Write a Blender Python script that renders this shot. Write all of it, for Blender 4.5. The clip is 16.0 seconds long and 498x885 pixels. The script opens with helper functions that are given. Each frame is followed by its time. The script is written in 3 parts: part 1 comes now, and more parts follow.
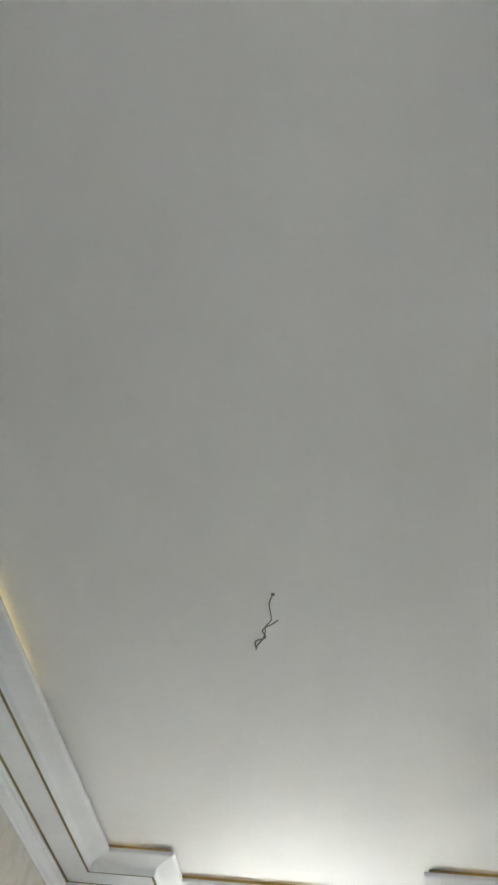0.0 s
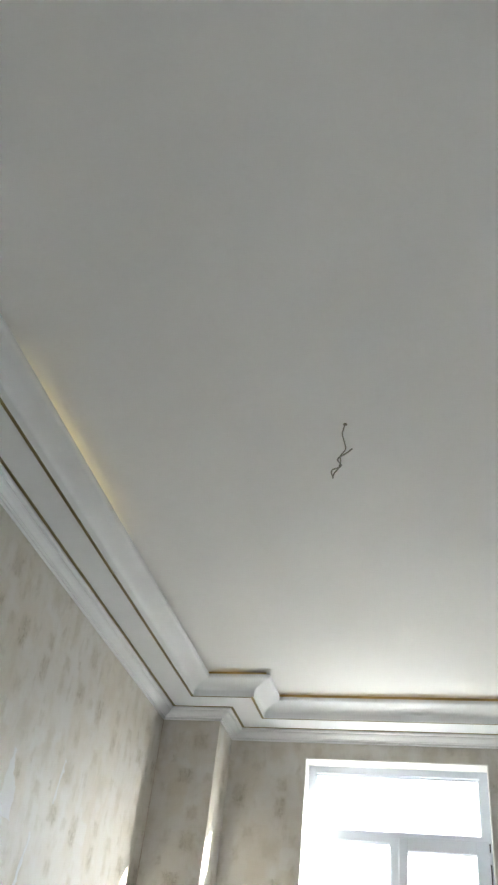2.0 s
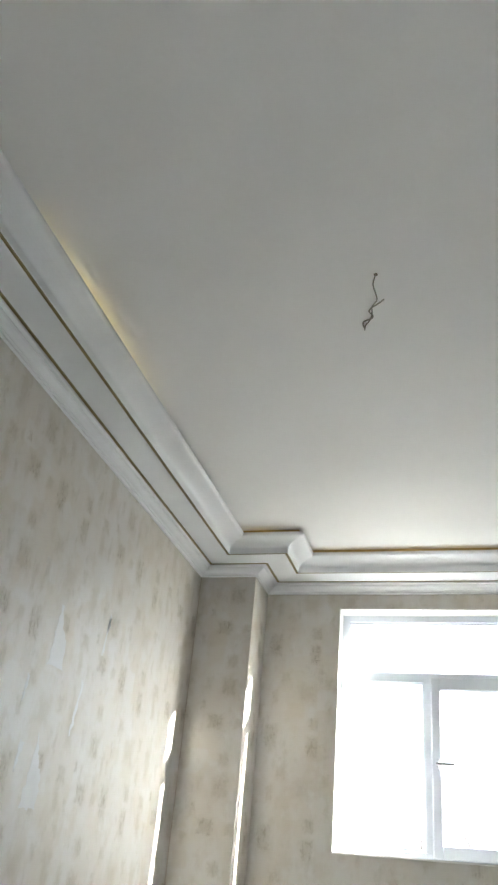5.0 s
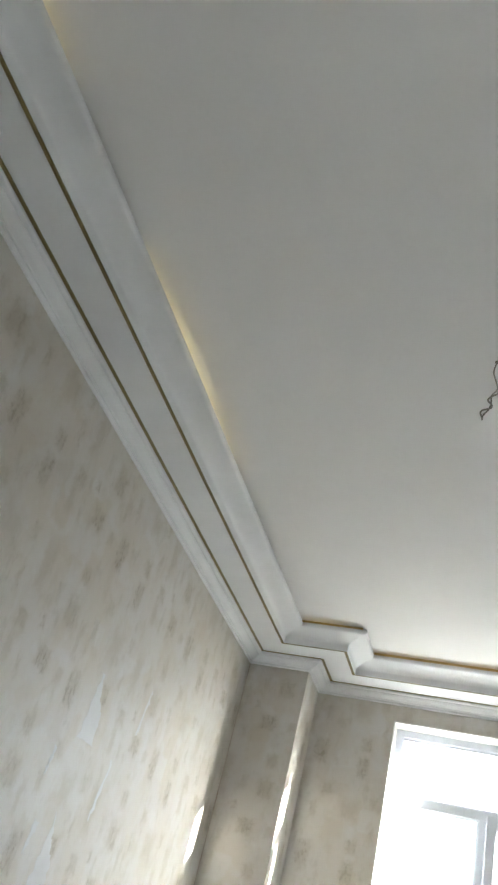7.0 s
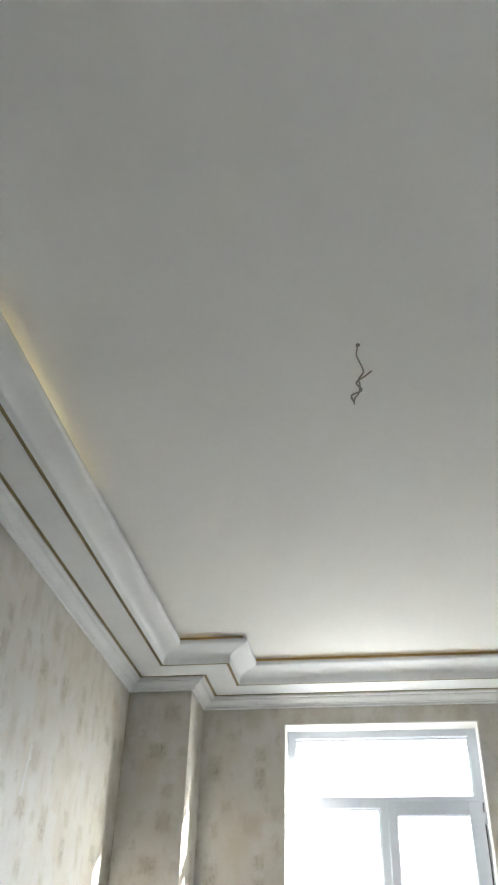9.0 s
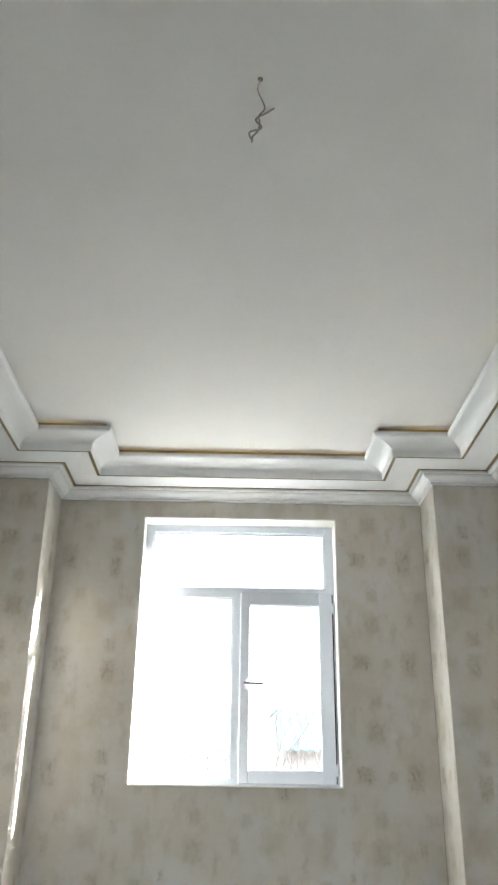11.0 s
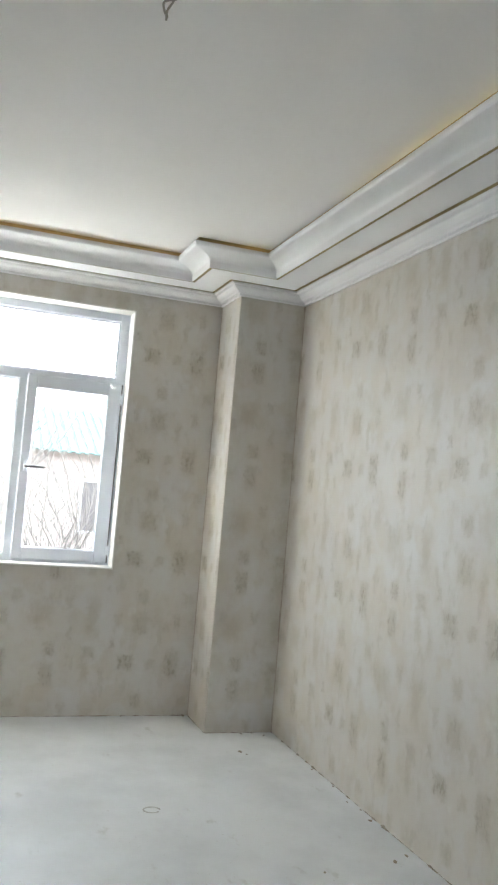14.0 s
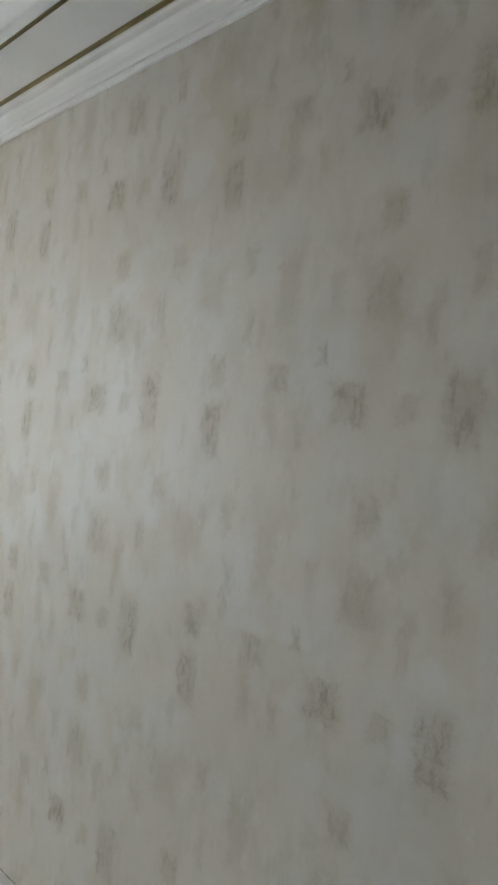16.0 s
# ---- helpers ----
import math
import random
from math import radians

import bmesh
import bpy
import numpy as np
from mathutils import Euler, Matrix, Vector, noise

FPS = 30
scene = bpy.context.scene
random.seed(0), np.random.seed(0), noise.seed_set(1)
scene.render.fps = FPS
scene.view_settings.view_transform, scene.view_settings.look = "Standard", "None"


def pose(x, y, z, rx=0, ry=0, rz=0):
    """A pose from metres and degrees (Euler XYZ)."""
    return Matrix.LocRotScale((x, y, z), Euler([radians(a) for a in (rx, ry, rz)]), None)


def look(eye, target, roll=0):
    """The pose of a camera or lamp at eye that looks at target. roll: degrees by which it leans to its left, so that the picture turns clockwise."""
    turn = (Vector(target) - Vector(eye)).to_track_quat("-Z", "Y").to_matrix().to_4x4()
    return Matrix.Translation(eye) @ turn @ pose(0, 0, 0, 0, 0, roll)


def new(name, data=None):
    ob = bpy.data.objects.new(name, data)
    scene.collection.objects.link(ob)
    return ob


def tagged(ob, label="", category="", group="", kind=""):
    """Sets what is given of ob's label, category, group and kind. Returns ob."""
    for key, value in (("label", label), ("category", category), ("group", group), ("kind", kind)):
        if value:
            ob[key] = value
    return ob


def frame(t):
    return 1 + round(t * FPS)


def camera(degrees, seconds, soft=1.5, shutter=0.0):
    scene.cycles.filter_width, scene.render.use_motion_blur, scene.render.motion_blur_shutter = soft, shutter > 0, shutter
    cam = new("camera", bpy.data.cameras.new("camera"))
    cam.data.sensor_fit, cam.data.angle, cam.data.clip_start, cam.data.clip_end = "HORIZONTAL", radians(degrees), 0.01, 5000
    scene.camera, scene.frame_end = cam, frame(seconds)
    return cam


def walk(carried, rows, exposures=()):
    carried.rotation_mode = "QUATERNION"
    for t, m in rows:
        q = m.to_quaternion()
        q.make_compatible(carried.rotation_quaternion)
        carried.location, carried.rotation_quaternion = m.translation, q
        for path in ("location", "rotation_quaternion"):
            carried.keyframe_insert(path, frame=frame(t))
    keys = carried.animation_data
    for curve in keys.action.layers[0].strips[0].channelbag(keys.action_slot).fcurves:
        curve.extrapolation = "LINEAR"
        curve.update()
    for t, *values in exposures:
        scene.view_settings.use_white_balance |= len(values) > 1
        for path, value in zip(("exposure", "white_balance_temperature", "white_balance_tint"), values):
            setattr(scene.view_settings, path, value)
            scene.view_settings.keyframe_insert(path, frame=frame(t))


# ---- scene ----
cam = camera(33.4, 16.0, soft=2.4)
PATH = [
    (0, (0.4269, 0.06975, 0.5906), (0.159, 1.258, 1.996), 10.0),
    (0.5, (0.4417, 0.1004, 0.5859), (0.16, 1.373, 1.913), 8.9),
    (1, (0.4371, 0.1163, 0.5803), (0.1237, 1.447, 1.841), 7.8),
    (1.5, (0.4259, 0.1311, 0.5729), (0.04929, 1.499, 1.776), 7.9),
    (2, (0.412, 0.1442, 0.5775), (-0.006, 1.545, 1.728), 7.6),
    (2.5, (0.4092, 0.1628, 0.5831), (-0.04464, 1.597, 1.677), 7.6),
    (3, (0.4018, 0.1776, 0.5794), (-0.06231, 1.65, 1.618), 7.1),
    (3.5, (0.4139, 0.186, 0.5617), (-0.06324, 1.69, 1.547), 7.2),
    (4, (0.4166, 0.1879, 0.5608), (-0.06882, 1.718, 1.499), 6.8),
    (4.5, (0.4185, 0.1934, 0.5459), (-0.07719, 1.734, 1.46), 6.5),
    (4.7, (0.3999, 0.1879, 0.5478), (-0.08649, 1.743, 1.446), 5.5),
    (6.8, (0.2417, 0.3702, 0.6473), (-0.2806, 1.9331, 1.7807), 12.1),
    (7, (0.1920, 0.4178, 0.6721), (-0.4679, 1.9459, 1.7809), 16.8),
    (7.5, (0.0979, 0.5419, 0.7558), (-0.5411, 2.0509, 1.9024), 11.4),
    (8, (0.0563, 0.5625, 0.7383), (-0.4585, 2.1017, 1.9070), 6.9),
    (8.2, (0.0586, 0.5520, 0.7408), (-0.3817, 2.1112, 1.9134), 5.5),
    (10.3, (-0.01953, 0.7356, 0.7607), (-0.2083, 2.222, 1.863), 1.5),
    (10.5, (-0.02046, 0.8017, 0.7552), (-0.1823, 2.346, 1.779), 1.7),
    (11, (-0.01023, 0.9077, 0.7496), (0.009, 2.605, 1.511), 0.8),
    (11.5, (-0.1172, 0.9291, 0.7961), (0.03627, 2.706, 1.325), 1.6),
    (12, (-0.2455, 0.9384, 0.9161), (-0.07347, 2.739, 1.35), 1.9),
    (12.5, (-0.3478, 0.957, 1.119), (-0.1925, 2.77, 1.508), 2.8),
    (13, (-0.3952, 0.943, 1.322), (-0.2362, 2.768, 1.642), 3.3),
    (13.5, (-0.4157, 0.8993, 1.414), (-0.04836, 2.712, 1.611), 3.9),
    (14, (-0.3236, 0.9058, 1.431), (0.2781, 2.662, 1.544), 4.8),
    (14.5, (-0.1348, 0.9867, 1.432), (0.665, 2.664, 1.526), 3.8),
    (15, (-0.006, 1.133, 1.43), (0.9458, 2.73, 1.471), 4.6),
    (15.5, (0.1153, 1.36, 1.465), (1.249, 2.833, 1.5), 5.8),
    (16, (0.293, 1.559, 1.474), (1.502, 2.971, 1.504), 5.5),
]
walk(cam, [(t, look(eye, target, roll)) for t, eye, target, roll in PATH],
     exposures=[(0, 4.17, 6480, 5.5), (4.5, 4.12, 6480, 5.5), (6.8, 4.16, 6480, 5.5), (7.1, 4.12, 6480, 5.5), (7.5, 4.08, 6480, 5.5), (8, 4.05, 6480, 5.5), (11, 4.06, 6480, 5.5), (12.5, 3.94, 6480, 5.5), (13.5, 3.98, 6480, 5.5), (14.2, 4.0, 6480, 5.5), (15, 4.0, 6480, 5.5), (15.5, 3.82, 6480, 5.5), (16, 3.74, 6480, 5.5)])

# ---- world and sun ----
SUN_WAY = Vector((-1.0, -0.436, -0.439)).normalized()      # the way the sunlight travels
SUN_ELEV = math.asin(-SUN_WAY.z)
SUN_AZ = math.atan2(-SUN_WAY.x, -SUN_WAY.y)               # clockwise from +y
world = bpy.data.worlds.new("sky_world")
scene.world = world
world.use_nodes = True
wn = world.node_tree
sky = wn.nodes.new("ShaderNodeTexSky")
sky.sky_type = "NISHITA"
sky.sun_disc = False
sky.sun_elevation = SUN_ELEV
sky.sun_rotation = SUN_AZ
sky.dust_density = 0.7
wn.nodes["Background"].inputs["Strength"].default_value = 0.15
haze = wn.nodes.new("ShaderNodeMix")                      # thin white haze over the whole sky
haze.data_type = "RGBA"
haze.inputs[0].default_value = 0.85
haze.inputs[7].default_value = (4.7, 5.0, 5.4, 1)
wn.links.new(sky.outputs["Color"], haze.inputs[6])
wn.links.new(haze.outputs[2], wn.nodes["Background"].inputs["Color"])

sun_data = bpy.data.lights.new("sun", "SUN")
sun_data.energy = 3.2
sun_data.angle = radians(0.6)
sun_data.color = (1.0, 0.97, 0.94)
sun = new("sun", sun_data)
sun.matrix_world = look((30, 12, 14), Vector((30, 12, 14)) + SUN_WAY)


# ---- materials ----
def material(name, colour, rough=0.6, metal=0.0):
    m = bpy.data.materials.new(name)
    m.use_nodes = True
    b = m.node_tree.nodes["Principled BSDF"]
    b.inputs["Base Color"].default_value = (*colour, 1)
    b.inputs["Roughness"].default_value = rough
    b.inputs["Metallic"].default_value = metal
    return m


class Nodes:
    """Short hand for wiring a material's nodes."""

    def __init__(self, m):
        self.t = m.node_tree
        self.b = self.t.nodes["Principled BSDF"]

    def add(self, kind, **values):
        n = self.t.nodes.new(kind)
        for k, v in values.items():
            n.inputs[k.replace("_", " ")].default_value = v
        return n

    def link(self, a, b):
        self.t.links.new(a, b)

    def math(self, op, a, b=None, clamp=False):
        n = self.t.nodes.new("ShaderNodeMath")
        n.operation, n.use_clamp = op, clamp
        for i, v in enumerate((a, b)):
            if v is None:
                continue
            if isinstance(v, (int, float)):
                n.inputs[i].default_value = v
            else:
                self.link(v, n.inputs[i])
        return n.outputs[0]

    def mix(self, f, a, b):
        n = self.t.nodes.new("ShaderNodeMix")
        n.data_type = "RGBA"
        for sock, v in ((n.inputs[0], f), (n.inputs[6], a), (n.inputs[7], b)):
            if isinstance(v, tuple):
                sock.default_value = (*v, 1)
            elif isinstance(v, (int, float)):
                sock.default_value = v
            else:
                self.link(v, sock)
        return n.outputs[2]

    def ramp(self, v, lo, hi):
        n = self.t.nodes.new("ShaderNodeMapRange")
        n.interpolation_type = "SMOOTHSTEP"
        n.inputs[1].default_value, n.inputs[2].default_value = lo, hi
        self.link(v, n.inputs[0])
        return n.outputs[0]

    def place(self):
        return self.t.nodes.new("ShaderNodeNewGeometry").outputs["Position"]

    def scaled(self, vec, s):
        n = self.t.nodes.new("ShaderNodeVectorMath")
        n.operation = "MULTIPLY"
        n.inputs[1].default_value = s
        self.link(vec, n.inputs[0])
        return n.outputs[0]

    def noise(self, vec, scale, detail=3.0, rough=0.55):
        n = self.add("ShaderNodeTexNoise", Scale=scale, Detail=detail, Roughness=rough)
        self.link(vec, n.inputs["Vector"])
        return n.outputs[0]

    def bump(self, height, strength, distance=0.01):
        n = self.add("ShaderNodeBump", Strength=strength, Distance=distance)
        self.link(height, n.inputs["Height"])
        self.link(n.outputs[0], self.b.inputs["Normal"])


# one repeat of the wallpaper, 1.06 m wide and 0.64 m high: centre, half size, weight of the worked part, weight of the soft tint
MOTIFS = (
    (0.150, 0.091, 0.042, 0.066, 0.85, 0.25), (0.156, 0.242, 0.040, 0.042, 0.80, 0.25), (0.100, 0.457, 0.055, 0.055, 0.10, 0.40),
    (0.387, 0.215, 0.040, 0.040, 0.55, 0.35), (0.400, 0.440, 0.036, 0.095, 0.15, 0.42), (0.375, 0.120, 0.022, 0.060, 0.20, 0.35),
    (0.530, 0.274, 0.020, 0.036, 0.75, 0.10), (0.620, 0.159, 0.055, 0.048, 1.00, 0.30), (0.700, 0.392, 0.055, 0.066, 0.60, 0.40),
    (0.705, 0.574, 0.034, 0.040, 0.55, 0.35), (0.785, 0.150, 0.030, 0.026, 0.40, 0.30), (0.915, 0.147, 0.045, 0.085, 0.95, 0.25),
    (0.930, 0.420, 0.026, 0.050, 0.45, 0.20), (1.000, 0.560, 0.034, 0.040, 0.30, 0.30), (0.270, 0.330, 0.016, 0.050, 0.35, 0.20),
    (0.560, 0.420, 0.020, 0.050, 0.35, 0.15), (0.480, 0.080, 0.018, 0.040, 0.30, 0.20), (0.250, 0.520, 0.024, 0.036, 0.40, 0.20), (0.830, 0.330, 0.018, 0.060, 0.30, 0.25),
)


def wallpaper_material():
    """Satin wallpaper: mottled greige ground with a repeat of scratchy olive-brown woven patches."""
    m = material("wallpaper", (0.6, 0.55, 0.48), 0.46)
    m.node_tree.nodes["Principled BSDF"].inputs["Specular IOR Level"].default_value = 0.75
    n = Nodes(m)
    geo = n.t.nodes.new("ShaderNodeNewGeometry")
    sep, nor = n.t.nodes.new("ShaderNodeSeparateXYZ"), n.t.nodes.new("ShaderNodeSeparateXYZ")
    n.link(geo.outputs["Position"], sep.inputs[0])
    n.link(geo.outputs["True Normal"], nor.inputs[0])
    # distance along each wall, rightwards as one faces it
    u = n.math("SUBTRACT", n.math("MULTIPLY", nor.outputs[0], n.math("SUBTRACT", sep.outputs[1], 0.345)), n.math("MULTIPLY", nor.outputs[1], sep.outputs[0]))
    com = n.t.nodes.new("ShaderNodeCombineXYZ")
    n.link(u, com.inputs[0])
    n.link(sep.outputs[2], com.inputs[1])
    n.link(n.math("MULTIPLY", nor.outputs[0], 7.0), com.inputs[2])
    uv = com.outputs[0]
    # place within one repeat
    pu = n.math("MULTIPLY", n.math("FRACT", n.math("DIVIDE", n.math("ADD", u, 50.0 * 1.06 + 0.935), 1.06)), 1.06)
    pz = n.math("MULTIPLY", n.math("FRACT", n.math("DIVIDE", n.math("ADD", sep.outputs[2], 0.477), 0.64)), 0.64)
    tile = n.t.nodes.new("ShaderNodeCombineXYZ")
    n.link(pu, tile.inputs[0])
    n.link(pz, tile.inputs[1])
    wob = n.add("ShaderNodeTexNoise", Scale=17.0, Detail=5.0, Roughness=0.68)
    n.link(tile.outputs[0], wob.inputs["Vector"])
    wsep = n.t.nodes.new("ShaderNodeSeparateColor")
    n.link(wob.outputs["Color"], wsep.inputs[0])
    wu = n.math("ADD", pu, n.math("MULTIPLY", n.math("SUBTRACT", wsep.outputs[0], 0.5), 0.085))
    wz = n.math("ADD", pz, n.math("MULTIPLY", n.math("SUBTRACT", wsep.outputs[1], 0.5), 0.10))
    worked = tint = None
    for cu, cz, hu, hz, a, b in MOTIFS:
        du = n.math("DIVIDE", n.math("ABSOLUTE", n.math("SUBTRACT", wu, cu)), hu)
        dz = n.math("DIVIDE", n.math("ABSOLUTE", n.math("SUBTRACT", wz, cz)), hz)
        d = n.math("MAXIMUM", du, dz)
        w1 = n.math("MULTIPLY", n.ramp(d, 1.15, 0.55), a)
        w2 = n.math("MULTIPLY", n.ramp(d, 1.75, 0.3), b)
        worked = w1 if worked is None else n.math("MAXIMUM", worked, w1)
        tint = w2 if tint is None else n.math("MAXIMUM", tint, w2)
    # ground: broad cloudy change from warm to cool, laid in faint upright bands
    cloud = n.ramp(n.noise(n.scaled(uv, (0.9, 0.55, 1.0)), 4.2, 3.0), 0.34, 0.66)
    ground = n.mix(cloud, (0.605, 0.562, 0.492), (0.618, 0.597, 0.560))
    # squarish washes of warm and cool, as if brushed on in blocks
    blocks = n.t.nodes.new("ShaderNodeTexVoronoi")
    blocks.feature, blocks.distance = "SMOOTH_F1", "CHEBYCHEV"
    blocks.inputs["Scale"].default_value = 8.0
    blocks.inputs["Smoothness"].default_value = 0.5
    jog = n.t.nodes.new("ShaderNodeVectorMath")
    n.link(uv, jog.inputs[0])
    n.link(n.scaled(wob.outputs["Color"], (0.02, 0.02, 0.0)), jog.inputs[1])
    n.link(jog.outputs[0], blocks.inputs["Vector"])
    hue = n.t.nodes.new("ShaderNodeSeparateColor")
    n.link(blocks.outputs["Color"], hue.inputs[0])
    ground = n.mix(n.math("MULTIPLY", n.ramp(hue.outputs[0], 0.55, 0.95), 0.34), ground, (0.56, 0.495, 0.395))
    ground = n.mix(n.math("MULTIPLY", n.ramp(hue.outputs[1], 0.5, 0.95), 0.5), ground, (0.65, 0.64, 0.62))
    blot = n.math("MULTIPLY", n.ramp(n.noise(n.scaled(uv, (1.5, 0.9, 1.0)), 6.0, 4.0, 0.65), 0.48, 0.70), 0.36)
    ground = n.mix(blot, ground, (0.505, 0.455, 0.37))
    col = n.mix(tint, ground, (0.455, 0.403, 0.305))
    # daubs inside the patches: broken upright strokes, crossed by shorter level ones
    up = n.ramp(n.noise(n.scaled(uv, (50.0, 20.0, 1.0)), 1.0, 3.0, 0.58), 0.42, 0.62)
    level = n.ramp(n.noise(n.scaled(uv, (15.0, 44.0, 1.0)), 1.0, 3.0, 0.6), 0.48, 0.68)
    strokes = n.math("MAXIMUM", up, n.math("MULTIPLY", level, 0.7))
    gaps = n.ramp(n.noise(n.scaled(uv, (20.0, 13.0, 1.0)), 1.0, 3.0, 0.6), 0.40, 0.60)
    body = n.math("MULTIPLY", worked, n.math("ADD", 0.16, n.math("MULTIPLY", n.math("MULTIPLY", strokes, n.math("ADD", 0.25, gaps)), 0.36)), True)
    # loose smudges strewn between the patches, in clusters
    cluster = n.ramp(n.noise(n.scaled(uv, (5.5, 4.2, 1.0)), 1.0, 3.0, 0.6), 0.46, 0.60)
    smudge = n.ramp(n.noise(n.scaled(uv, (17.0, 8.0, 1.0)), 1.0, 3.0, 0.6), 0.50, 0.68)
    specks = n.math("MULTIPLY", n.math("MULTIPLY", cluster, smudge), 0.17)
    dark = n.math("MAXIMUM", body, specks)
    col = n.mix(dark, col, (0.275, 0.242, 0.160))
    # pale rubbed places and raised threads
    pale = n.math("MULTIPLY", n.ramp(n.noise(n.scaled(uv, (11.0, 5.0, 1.0)), 1.0, 4.0, 0.65), 0.60, 0.74), 0.35)
    thread = n.math("MULTIPLY", n.ramp(n.noise(n.scaled(uv, (75.0, 13.0, 1.0)), 1.0, 3.0, 0.6), 0.62, 0.72),
                    n.math("ADD", n.math("MULTIPLY", tint, 0.9), n.math("MULTIPLY", cluster, 0.35)), True)
    col = n.mix(pale, col, (0.70, 0.69, 0.66))
    n.link(n.mix(n.math("MULTIPLY", thread, 0.5), col, (0.74, 0.73, 0.69)), n.b.inputs["Base Color"])
    n.link(n.math("ADD", 0.47, n.math("MULTIPLY", dark, 0.3)), n.b.inputs["Roughness"])
    relief = n.math("ADD", n.math("ADD", n.math("MULTIPLY", dark, -0.9), n.math("MULTIPLY", thread, 0.5)), n.noise(uv, 4.0, 3.0))
    n.bump(relief, 0.36, 0.012)
    return m


def paint_material(name, colour, rough, mottling, bump):
    m = material(name, colour, rough)
    n = Nodes(m)
    pos = n.place()
    dim = tuple(c * (1 - mottling) for c in colour)
    n.link(n.mix(n.ramp(n.noise(pos, 2.3, 5.0, 0.6), 0.35, 0.7), colour, dim), n.b.inputs["Base Color"])
    n.bump(n.noise(pos, 55.0, 4.0), bump, 0.004)
    return m


def screed_material():
    """Dusty pale cement screed with damp marks and trowel sweeps."""
    m = material("screed", (0.5, 0.5, 0.48), 0.55)
    n = Nodes(m)
    pos = n.place()
    broad = n.ramp(n.noise(pos, 1.7, 5.0, 0.6), 0.35, 0.68)
    col = n.mix(broad, (0.775, 0.80, 0.815), (0.68, 0.70, 0.71))
    specks = n.ramp(n.noise(pos, 46.0, 3.0, 0.6), 0.66, 0.75)
    col = n.mix(n.math("MULTIPLY", specks, 0.3), col, (0.28, 0.25, 0.2))
    stains = n.ramp(n.noise(n.scaled(pos, (1.0, 0.5, 1.0)), 6.5, 4.0, 0.65), 0.62, 0.74)
    col = n.mix(n.math("MULTIPLY", stains, 0.4), col, (0.36, 0.34, 0.29))
    n.link(col, n.b.inputs["Base Color"])
    n.link(n.math("ADD", 0.30, n.math("MULTIPLY", broad, 0.25)), n.b.inputs["Roughness"])
    n.bump(n.math("ADD", n.noise(pos, 9.0, 5.0), n.math("MULTIPLY", n.noise(pos, 120.0, 2.0), 0.3)), 0.18, 0.01)
    return m


def rough_material(name, a, b, scale, rough=0.85):
    m = material(name, a, rough)
    n = Nodes(m)
    pos = n.place()
    n.link(n.mix(n.ramp(n.noise(pos, scale, 5.0), 0.35, 0.65), a, b), n.b.inputs["Base Color"])
    n.bump(n.noise(pos, scale * 8, 3.0), 0.3, 0.01)
    return m


WALLPAPER = wallpaper_material()
CEILING = paint_material("ceiling_paint", (0.87, 0.86, 0.84), 0.75, 0.015, 0.05)
GYPSUM = paint_material("moulding_paint", (0.85, 0.86, 0.868), 0.42, 0.05, 0.05)
REVEAL = paint_material("reveal_paint", (0.82, 0.81, 0.78), 0.55, 0.06, 0.1)
GOLD = paint_material("antique_gold", (0.34, 0.275, 0.12), 0.4, 0.25, 0.1)
COVE = paint_material("cove_gold", (0.50, 0.36, 0.15), 0.6, 0.2, 0.1)
BAND = paint_material("band_gold", (0.60, 0.43, 0.18), 0.5, 0.3, 0.1)
UPVC = paint_material("white_plastic", (0.735, 0.775, 0.86), 0.3, 0.03, 0.02)
# near-black: glazing rubber, and the painted shade in the gap beside the sash
SEAL_AND_SHADE = material("rubber_seal_and_shade", (0.05, 0.05, 0.055), 0.7)
LEVER = material("grey_lever", (0.30, 0.30, 0.31), 0.35, 0.3)
CABLE = paint_material("cable_sheath", (0.34, 0.33, 0.275), 0.5, 0.3, 0.1)
SCREED = screed_material()
SCRAPED = paint_material("torn_paper", (0.67, 0.675, 0.67), 0.45, 0.14, 0.3)
GRIME = rough_material("paper_edge", (0.54, 0.48, 0.40), (0.42, 0.36, 0.29), 26.0)
DUST = rough_material("dried_plaster", (0.56, 0.56, 0.54), (0.44, 0.43, 0.41), 30.0)
DIRT = rough_material("dirt", (0.36, 0.31, 0.25), (0.20, 0.17, 0.13), 40.0)
GROUND = rough_material("bare_earth", (0.225, 0.215, 0.20), (0.18, 0.17, 0.16), 0.8)
BARK = rough_material("dry_twigs", (0.12, 0.11, 0.105), (0.075, 0.068, 0.064), 14.0)
RENDERED = rough_material("house_render", (0.31, 0.26, 0.24), (0.26, 0.22, 0.205), 1.4)
SHEET = rough_material("roof_sheet", (0.09, 0.15, 0.145), (0.07, 0.125, 0.12), 2.0, 0.85)
DARKPANE = material("dark_pane", (0.05, 0.045, 0.05), 0.3)
CLAY = rough_material("clay_wall", (0.36, 0.27, 0.19), (0.31, 0.23, 0.16), 1.1)

GLASS = material("window_glass", (1, 1, 1), 0.0)
gb = GLASS.node_tree.nodes["Principled BSDF"]
gb.inputs["Transmission Weight"].default_value = 1.0
gb.inputs["IOR"].default_value = 1.45

LED = material("led_glow", (1.0, 0.7, 0.25), 0.5)
lb = LED.node_tree.nodes["Principled BSDF"]
lb.inputs["Emission Color"].default_value = (1.0, 0.84, 0.32, 1)
lb.inputs["Emission Strength"].default_value = 0.17

# weak gold emission, added so that the fillet under the ceiling looks lit
BAND_GLOW = LED.copy()
BAND_GLOW.name = "band_glow"
db = BAND_GLOW.node_tree.nodes["Principled BSDF"]
